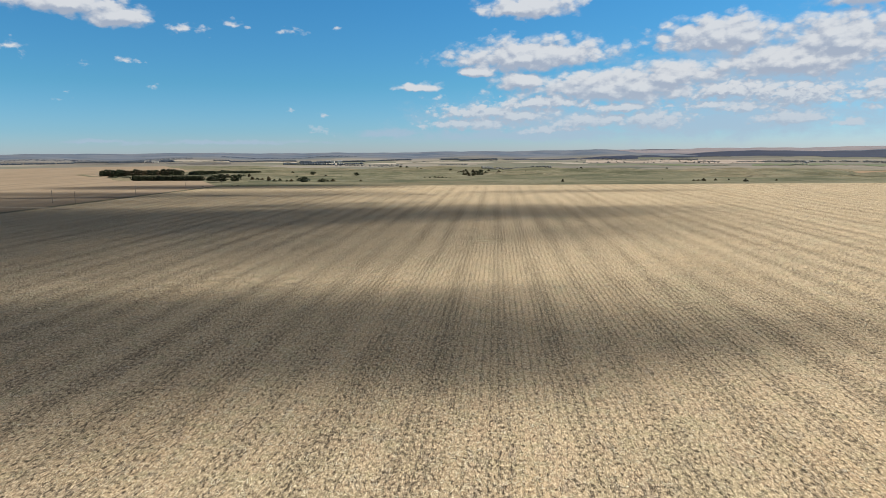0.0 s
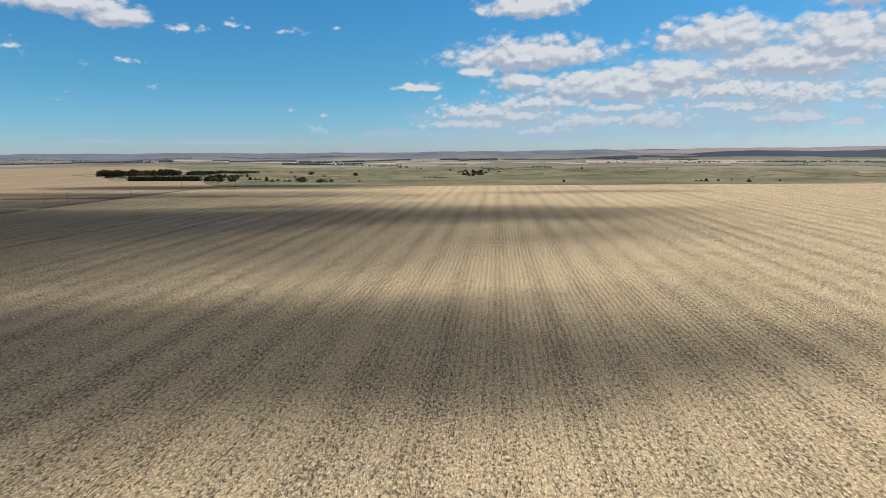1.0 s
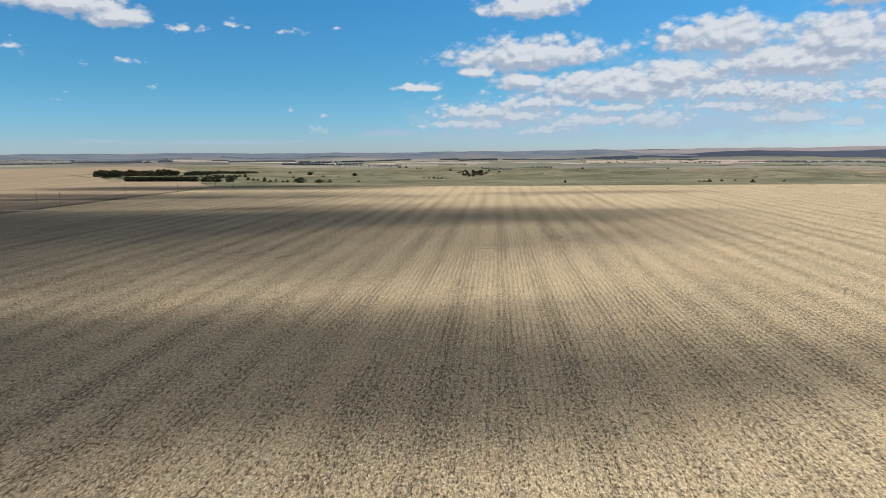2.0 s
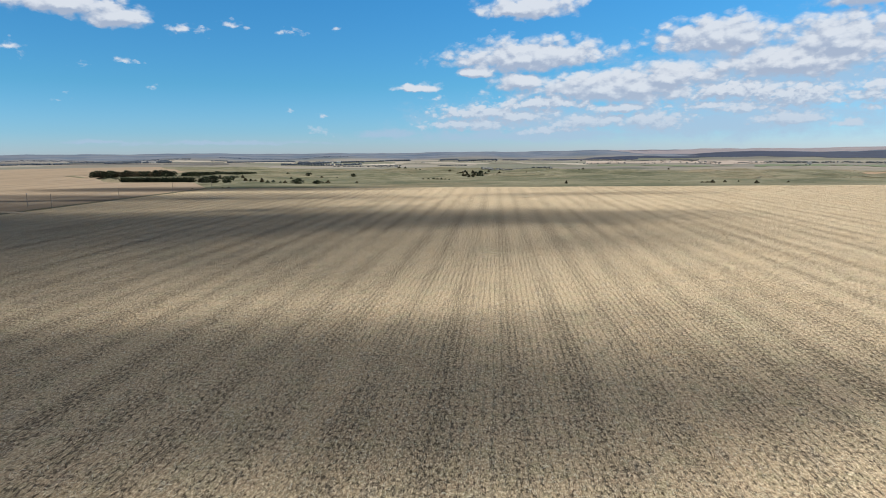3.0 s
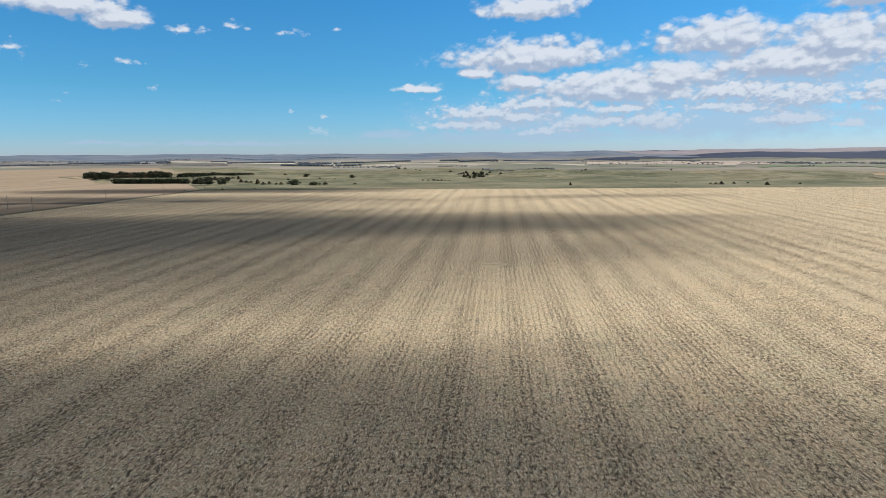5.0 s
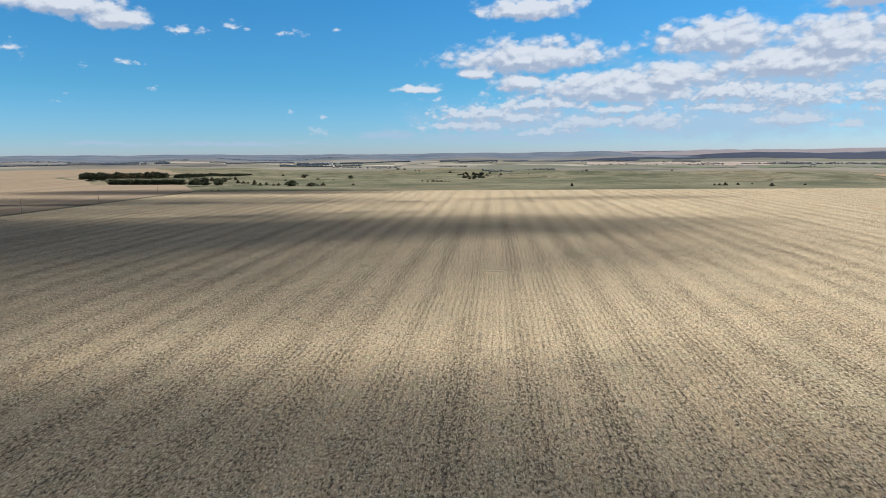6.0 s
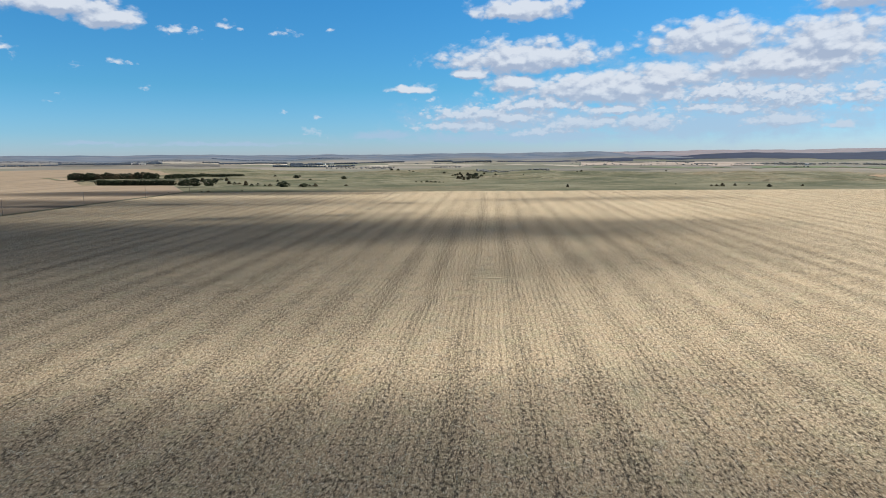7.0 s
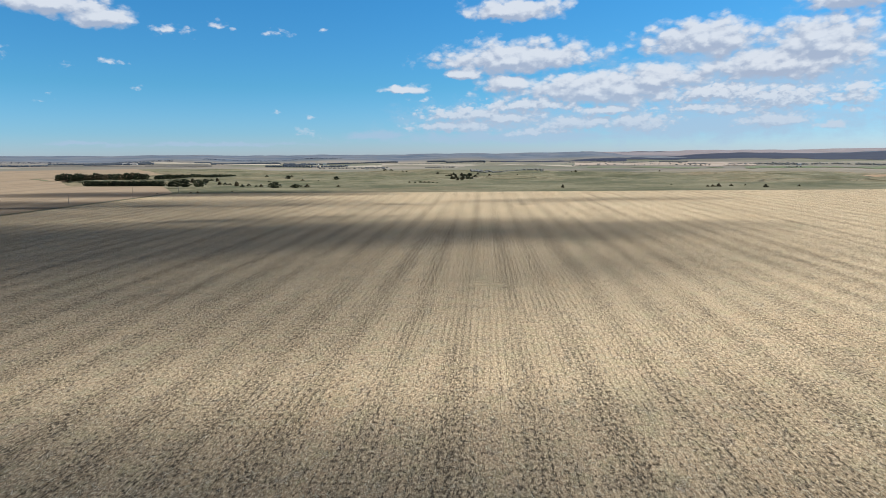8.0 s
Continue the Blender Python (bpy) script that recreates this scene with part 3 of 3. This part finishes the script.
for k in range(46):
    f = (k // 2) / 22
    stand(CEDARS[1] if k % 3 else RNG.choice(CEDARS), -266 + 33 * f + (5 if k % 2 else 0) + RNG.uniform(-1, 1), 648 + 122 * f + RNG.uniform(-2, 2), RNG.uniform(3.4, 4.6) * (1 - 0.4 * f), 2.0)

YOUNG = tree("young_shrub", 21, low_crown, 120, M_YOUNG, "low grey-green shrub between windbreak rows", "shrub", "windbreak shrubs", size=0.13)
for k in range(34):
    f = (k % 17) / 16
    stand(YOUNG, -300 + 92 * f + RNG.uniform(-2, 2), 566 - 26 * f + (22 if k > 16 else 0) + RNG.uniform(-3, 3), RNG.uniform(0.9, 1.6), 2.6)
YOUNG.matrix_world = pose(-262, 540, float(land(-262, 540)))
YOUNG.scale = (2.8, 2.8, 1.2)

# ---- cedars and shrubs on the prairie: place and height ----
WEST = [(-184, 483, 2.3), (-180, 482, 4.1), (-173, 481, 5.0), (-182, 519, 2.9), (-163, 480, 4.5), (-172, 518, 2.9), (-167, 530, 2.5), (-158, 509, 2.4), (-151, 500, 1.8),
        (-145, 492, 1.4), (-134, 472, 3.0), (-127, 462, 1.7), (-125, 470, 1.7), (-117, 459, 1.2), (-113, 457, 1.7), (-101, 447, 3.6), (-109, 465, 2.1), (-241, 793, 2.2), (-174, 537, 1.5), (-133, 398, 0.9), (-137, 398, 0.7), (-115, 403, 0.7), (-153, 391, 0.6)]
MIDDLE = [(-87, 443, 2.4), (-91, 452, 1.6), (-81, 450, 2.0), (-85, 451, 1.2), (-128, 602, 2.7), (-141, 674, 1.8), (-114, 596, 1.6), (-91, 546, 1.0), (-88, 624, 2.8), (-61, 453, 1.2),
          (-147, 601, 1.7), (-123, 516, 1.4), (-55, 797, 2.1), (-47, 793, 2.1), (-34, 800, 1.4), (-29, 798, 1.4), (-7, 489, 1.3), (-4, 488, 1.3), (-11, 488, 0.9), (-15, 489, 0.9), (5, 487, 0.8), (-1, 488, 1.3), (2, 488, 0.9), (9, 776, 2.1)]
GROVE = [(20, 714, 2.6), (20, 612, 2.7), (28, 726, 3.2), (24, 581, 2.6), (30, 622, 2.2), (38, 723, 3.9), (35, 620, 2.8), (39, 618, 1.6), (27, 749, 2.7), (27, 564, 1.5), (23, 640, 2.4), (26, 668, 2.6), (33, 690, 3.0), (29, 600, 2.0), (33, 655, 2.6), (42, 700, 3.2), (22, 690, 2.2), (17, 700, 1.8), (37, 600, 1.6), (45, 660, 2.0), (55, 752, 2.0), (59, 656, 1.8), (86, 648, 1.7)]
EAST = [(79, 409, 1.75), (149, 752, 1.7), (167, 748, 2.7), (157, 725, 1.3), (452, 1247, 3.0), (151, 426, 0.8), (163, 402, 1.3), (169, 401, 2.3), (166, 402, 1.5), (179, 406, 1.6), (190, 411, 1.0), (191, 390, 2.1), (212, 393, 1.2)]
for x, y, h in WEST + MIDDLE + GROVE + EAST:
    low = h < 2.2
    if x > 100:
        stand(WILD[2], x, y, h * 0.85, 1.15, 0.1)
    else:
        stand(RNG.choice(WILD[2:]) if low and x < 70 else WILD[0] if x > 70 else RNG.choice(WILD[:2]), x, y, h * 1.05, 1.35 if low else 1.7, 0.1)

for model in CEDARS + BROADS + WILD:                  # the models themselves stand in the west windbreak
    x = -246 + 5.2 * (CEDARS + BROADS + WILD).index(model)
    model.matrix_world = pose(x, 500 + RNG.uniform(-1, 2), float(land(x, 500)))
    model.scale = (2.4, 2.4, 2.2)


# ---- distant woods: strips by bearing and range, in degrees and metres ----
def woods(name, label, strips, tall, seed, mat, spread=1.0, ragged=0.65):
    rng = random.Random(seed)
    verts, faces = [], []
    for a0, a1, r0, r1, n in strips:
        for _ in range(n):
            t = rng.random()
            a = radians(a0 + (a1 - a0) * t)
            edge = 0.5 + 0.5 * math.sin(t * 9 + seed) * math.sin(t * 23)
            r = r0 + (r1 - r0) * rng.random() * (1 - ragged + ragged * edge)
            x, y = r * math.sin(a), r * math.cos(a)
            z, h = float(land(x, y)), tall * rng.uniform(0.5, 1.2)
            w = h * rng.uniform(0.6, 1.2) * spread
            base, spin = len(verts), rng.uniform(0, 6)
            for k in range(6):
                q = spin + k * math.pi / 3
                verts.append((x + w * 0.8 * math.cos(q), y + w * 0.8 * math.sin(q), z - 0.5))
            for k in range(6):
                q, s = spin + 0.5 + k * math.pi / 3, rng.uniform(0.7, 1.2)
                verts.append((x + w * s * math.cos(q), y + w * s * math.sin(q), z + h * rng.uniform(0.4, 0.7)))
            verts.append((x + rng.uniform(-0.3, 0.3) * w, y, z + h))
            for k in range(6):
                j = (k + 1) % 6
                faces += [(base + k, base + j, base + 6 + k), (base + j, base + 6 + j, base + 6 + k), (base + 6 + k, base + 6 + j, base + 12)]
    me = bpy.data.meshes.new(name)
    me.from_pydata(verts, [], faces)
    me.materials.append(mat)
    return tagged(new(name, me), label, "woods", kind="stuff")


woods("creek_woods", "bare grey trees along a creek below the prairie", [(3.6, 6.4, 835, 865, 90), (6.4, 9.9, 850, 885, 130), (9.0, 9.9, 868, 880, 30)], 2.1, 2, M_WOODS, 0.8)
woods("valley_woods", "bare grey-brown trees scattered along a distant creek", [(-10, -4, 1700, 1820, 60), (-0.6, 2.2, 1760, 1820, 60), (-2, 5, 2450, 2600, 60), (-6, -3.8, 1830, 1880, 40),
      (20.2, 22.4, 2330, 2460, 200), (22.4, 24, 1960, 2060, 40), (25.4, 26.8, 1990, 2060, 55), (26.6, 28.6, 1930, 2000, 40), (28.3, 30.8, 1900, 2080, 170), (30.8, 36.5, 1840, 2100, 120),
      (12, 26, 1760, 2300, 60), (29.4, 30.6, 1540, 1570, 14), (12.5, 20, 2380, 2440, 90)], 3.4, 3, M_WOODS, 0.8)
woods("shelterbelts", "dark shelterbelt trees round distant farms", [(-28.6, -23.6, 2660, 2960, 420), (-35.8, -31, 2640, 2700, 160), (-31, -28.6, 2850, 2890, 70), (-19.1, -13.4, 2660, 2760, 640), (-20.4, -19.1, 2800, 2830, 60), (-13.1, -7.2, 2480, 2640, 420),
      (-7.2, -3.0, 2690, 2740, 150), (-0.2, 1.5, 2720, 2780, 130), (1.5, 5.0, 2590, 2660, 260), (-14.6, -10.0, 2080, 2110, 120), (-9.8, -7.4, 2090, 2120, 70)], 5.5, 6, M_SHELTER, 0.75)
# lumps added to the far slopes; their dark blue stands for shade and haze
woods("hill_woods", "low lumps on far slopes, painted dark as shade", [(5.5, 17, 2600, 2800, 1500), (-36, -22, 3000, 3250, 700), (-20, -8, 3300, 3450, 500), (16.8, 20.4, 4300, 4600, 400)], 1.0, 5, M_SHADED_HILL, 3.0, 0.3)


# ---- far farmsteads ----
def farmhouse(x, y, turn, long, deep, tall, label):
    thing = tagged(new("farmhouse"), label, "house", "far farm buildings")
    bm = bmesh.new()
    bmesh.ops.create_cube(bm, size=1, matrix=Matrix.Translation((0, 0, tall / 2 - 0.5)) @ Matrix.Diagonal((long, deep, tall + 1, 1)))
    part("wall", bm, M_WHITE, thing)
    bm = bmesh.new()
    rise, o = deep * 0.35, 0.4
    ends = []
    for sx in (-1, 1):
        ex = sx * (long / 2 + o)
        ends.append([bm.verts.new(v) for v in ((ex, -deep / 2 - o, tall), (ex, deep / 2 + o, tall), (ex, 0, tall + rise))])
    a, b = ends
    bm.faces.new(a)
    bm.faces.new(b[::-1])
    for i, j in ((0, 1), (1, 2), (2, 0)):
        bm.faces.new((a[i], b[i], b[j], a[j]))
    part("roof", bm, M_ROOF, thing)
    for k in (-1, 1):
        window = None
        for name, mat, out, w, h in (("window", M_ROOF, 0.0, 1.4, 1.6), ("pane", M_PANE, 0.05, 1.1, 1.3)):
            bm = bmesh.new()
            bmesh.ops.create_cube(bm, size=1, matrix=Matrix.Translation((k * long * 0.28, -deep / 2 - out, tall * 0.55)) @ Matrix.Diagonal((w, 0.1, h, 1)))
            window = part(name, bm, mat, window or thing)
    thing.matrix_world = pose(x, y, float(land(x, y)), 0, 0, turn)


farmhouse(-408, 2439, 10, 16, 9, 5, "white farm building with grey roof, far away")
farmhouse(-436, 2440, -20, 11, 8, 5, "white farmhouse with grey roof beside distant trees")
farmhouse(-470, 2520, 30, 20, 10, 6, "long white barn with grey roof, far away")
farmhouse(-1128, 2412, 12, 26, 10, 4, "long white shed with a grey roof, far away")
farmhouse(-1166, 2420, 8, 14, 9, 4, "small white shed with a grey roof, far away")
farmhouse(903, 1533, 5, 9, 6, 3.0, "white farm shed standing in a green valley")


# ---- power poles on the west edge of the field ----
def utility_pole(x, y, h, lean):
    thing = tagged(new("utility_pole"), "weathered wooden utility pole at a field edge", "pole", "utility poles")
    bm = bmesh.new()
    tube(bm, [(0, 0, -0.4), (0, 0, h * 0.5), (0, 0, h)], [0.11, 0.095, 0.08], 10)
    part("post", bm, M_POLE, thing)
    bm = bmesh.new()
    tube(bm, [(0, 0, h), (0, 0, h + 0.12), (0, 0, h + 0.2)], [0.05, 0.08, 0.05], 8)
    part("insulator", bm, M_ROOF, thing)
    thing.matrix_world = pose(x, y, float(land(x, y)), lean, 0.5, 0)


for spot_x, spot_y, tall, lean in ((-170.6, 267.8, 5.4, 0.6), (-158.2, 263.7, 5.3, -0.4), (-157.6, 314.6, 5.0, 0.3), (-147.0, 350.5, 5.8, 0.0), (-141.0, 391.0, 4.2, 0.2)):
    utility_pole(spot_x, spot_y, tall, lean)


# ---- corn stubble and fallen residue: real blades on the nearer part of the field ----
def blades(name, origin, along, width_way, label, mat):
    """Thin three-sided blades from origin, given as arrays of places and ways."""
    n = len(origin)
    verts = np.empty((n, 4, 3), np.float32)
    verts[:, 0] = origin - width_way
    verts[:, 1] = origin + width_way
    verts[:, 2] = origin + along + 0.55 * width_way
    verts[:, 3] = origin + along - 0.55 * width_way
    me = bpy.data.meshes.new(name)
    me.vertices.add(n * 4)
    me.vertices.foreach_set("co", verts.ravel())
    me.loops.add(n * 4)
    me.loops.foreach_set("vertex_index", np.arange(n * 4, dtype=np.int32))
    me.polygons.add(n)
    me.polygons.foreach_set("loop_start", np.arange(0, n * 4, 4, dtype=np.int32))
    me.update(calc_edges=True)
    me.materials.append(mat)
    ob = tagged(new(name, me), label, "crop residue", kind="stuff")
    ob.matrix_world = pose(0, 0, 0, 0, 0, -5.0)
    return ob


def near_field(n, rng, rows):
    """Places on the nearer field, thinning out with distance, in rows or loose."""
    v = np.clip(72 + 40 * rng.normal(0, 1, n), -60, 300)
    u = -0.087 * v + rng.normal(0, 1, n) * np.clip(0.42 * v + 4, 18, 60)
    if rows:
        u = (np.round(u / ROW) - 0.25) * ROW + rng.normal(0, 0.05, n)
    return u, v


def make_residue():
    rng = np.random.default_rng(5)
    n = 70000
    u, v = near_field(n, rng, True)
    h = rng.uniform(0.1, 0.3, n)
    a = rng.uniform(0, 2 * np.pi, n)
    tilt = rng.normal(0, 0.4, (n, 2))
    blades("corn_stubble", np.c_[u, v, np.zeros(n) - 0.01], np.c_[tilt[:, 0] * h, tilt[:, 1] * h, h], np.c_[np.cos(a), np.sin(a), 0 * a] * 0.014, "cut pale corn stalks standing in rows", M_STALK)
    # leaves lie in small heaps along the rows
    heaps, each = 15000, 9
    u, v = near_field(heaps, rng, False)
    keep = rng.random(heaps) < 0.62 - 0.38 * np.cos((u + 0.3) * 2 * np.pi / PASS)
    u, v = np.repeat(u[keep], each), np.repeat(v[keep], each)
    n = len(u)
    u = u + rng.normal(0, 0.13, n)
    v = v + rng.normal(0, 0.2, n)
    a = rng.uniform(0, 2 * np.pi, n)
    long = rng.uniform(0.1, 0.45, n)
    rise = rng.uniform(-0.03, 0.14, n)
    w = rng.uniform(0.01, 0.026, n)
    blades("corn_husk_litter", np.c_[u, v, rng.uniform(0.02, 0.06, n)], np.c_[np.cos(a) * long, np.sin(a) * long, rise], np.c_[-np.sin(a), np.cos(a), rng.uniform(-0.6, 0.6, n)] * w[:, None],
           "fallen straw-coloured corn leaves and husks", M_STALK)


make_residue()


def chaff_pile(x, y, long, seed):
    """A low curved windrow of pale chaff."""
    rng = random.Random(seed)
    bm = bmesh.new()
    n = 26
    pts = [((k / (n - 1) - 0.5) * long, 0.35 * math.cos(math.pi * (k / (n - 1) - 0.5)) + rng.uniform(-0.05, 0.05), 0.02 + rng.uniform(0, 0.04)) for k in range(n)]
    tube(bm, pts, [0.06 + 0.24 * math.sin(math.pi * (k + 0.5) / n) * rng.uniform(0.7, 1.2) for k in range(n)], 8)
    for _ in range(500):
        f = rng.random()
        c = Vector(((f - 0.5) * long, 0.35 * math.cos(math.pi * (f - 0.5)) + rng.gauss(0, 0.16), rng.uniform(0.04, 0.2)))
        d = Vector((rng.uniform(-1, 1), rng.uniform(-1, 1), rng.uniform(-0.3, 0.5))).normalized() * 0.16
        side = d.orthogonal().normalized() * 0.02
        bm.faces.new([bm.verts.new(c + q) for q in (-d - side, -d + side, d + side, d - side)])
    me = bpy.data.meshes.new("chaff_pile")
    bm.to_mesh(me)
    bm.free()
    me.materials.append(M_CHAFF)
    ob = tagged(new("chaff_pile", me), "pale windrow of chaff on corn stubble", "chaff pile", "chaff piles")
    ob.matrix_world = pose(x, y, 0.0, 0, 0, -5)
    ob.scale = (1, 1, 0.45)


M_CHAFF = material("pale_chaff", speckled((0.7, 0.6, 0.42), (0.84, 0.75, 0.56), 5.0, 0.02))
chaff_pile(9.4, 138.5, 4.2, 2)
chaff_pile(-49.0, 244.0, 4.5, 4)


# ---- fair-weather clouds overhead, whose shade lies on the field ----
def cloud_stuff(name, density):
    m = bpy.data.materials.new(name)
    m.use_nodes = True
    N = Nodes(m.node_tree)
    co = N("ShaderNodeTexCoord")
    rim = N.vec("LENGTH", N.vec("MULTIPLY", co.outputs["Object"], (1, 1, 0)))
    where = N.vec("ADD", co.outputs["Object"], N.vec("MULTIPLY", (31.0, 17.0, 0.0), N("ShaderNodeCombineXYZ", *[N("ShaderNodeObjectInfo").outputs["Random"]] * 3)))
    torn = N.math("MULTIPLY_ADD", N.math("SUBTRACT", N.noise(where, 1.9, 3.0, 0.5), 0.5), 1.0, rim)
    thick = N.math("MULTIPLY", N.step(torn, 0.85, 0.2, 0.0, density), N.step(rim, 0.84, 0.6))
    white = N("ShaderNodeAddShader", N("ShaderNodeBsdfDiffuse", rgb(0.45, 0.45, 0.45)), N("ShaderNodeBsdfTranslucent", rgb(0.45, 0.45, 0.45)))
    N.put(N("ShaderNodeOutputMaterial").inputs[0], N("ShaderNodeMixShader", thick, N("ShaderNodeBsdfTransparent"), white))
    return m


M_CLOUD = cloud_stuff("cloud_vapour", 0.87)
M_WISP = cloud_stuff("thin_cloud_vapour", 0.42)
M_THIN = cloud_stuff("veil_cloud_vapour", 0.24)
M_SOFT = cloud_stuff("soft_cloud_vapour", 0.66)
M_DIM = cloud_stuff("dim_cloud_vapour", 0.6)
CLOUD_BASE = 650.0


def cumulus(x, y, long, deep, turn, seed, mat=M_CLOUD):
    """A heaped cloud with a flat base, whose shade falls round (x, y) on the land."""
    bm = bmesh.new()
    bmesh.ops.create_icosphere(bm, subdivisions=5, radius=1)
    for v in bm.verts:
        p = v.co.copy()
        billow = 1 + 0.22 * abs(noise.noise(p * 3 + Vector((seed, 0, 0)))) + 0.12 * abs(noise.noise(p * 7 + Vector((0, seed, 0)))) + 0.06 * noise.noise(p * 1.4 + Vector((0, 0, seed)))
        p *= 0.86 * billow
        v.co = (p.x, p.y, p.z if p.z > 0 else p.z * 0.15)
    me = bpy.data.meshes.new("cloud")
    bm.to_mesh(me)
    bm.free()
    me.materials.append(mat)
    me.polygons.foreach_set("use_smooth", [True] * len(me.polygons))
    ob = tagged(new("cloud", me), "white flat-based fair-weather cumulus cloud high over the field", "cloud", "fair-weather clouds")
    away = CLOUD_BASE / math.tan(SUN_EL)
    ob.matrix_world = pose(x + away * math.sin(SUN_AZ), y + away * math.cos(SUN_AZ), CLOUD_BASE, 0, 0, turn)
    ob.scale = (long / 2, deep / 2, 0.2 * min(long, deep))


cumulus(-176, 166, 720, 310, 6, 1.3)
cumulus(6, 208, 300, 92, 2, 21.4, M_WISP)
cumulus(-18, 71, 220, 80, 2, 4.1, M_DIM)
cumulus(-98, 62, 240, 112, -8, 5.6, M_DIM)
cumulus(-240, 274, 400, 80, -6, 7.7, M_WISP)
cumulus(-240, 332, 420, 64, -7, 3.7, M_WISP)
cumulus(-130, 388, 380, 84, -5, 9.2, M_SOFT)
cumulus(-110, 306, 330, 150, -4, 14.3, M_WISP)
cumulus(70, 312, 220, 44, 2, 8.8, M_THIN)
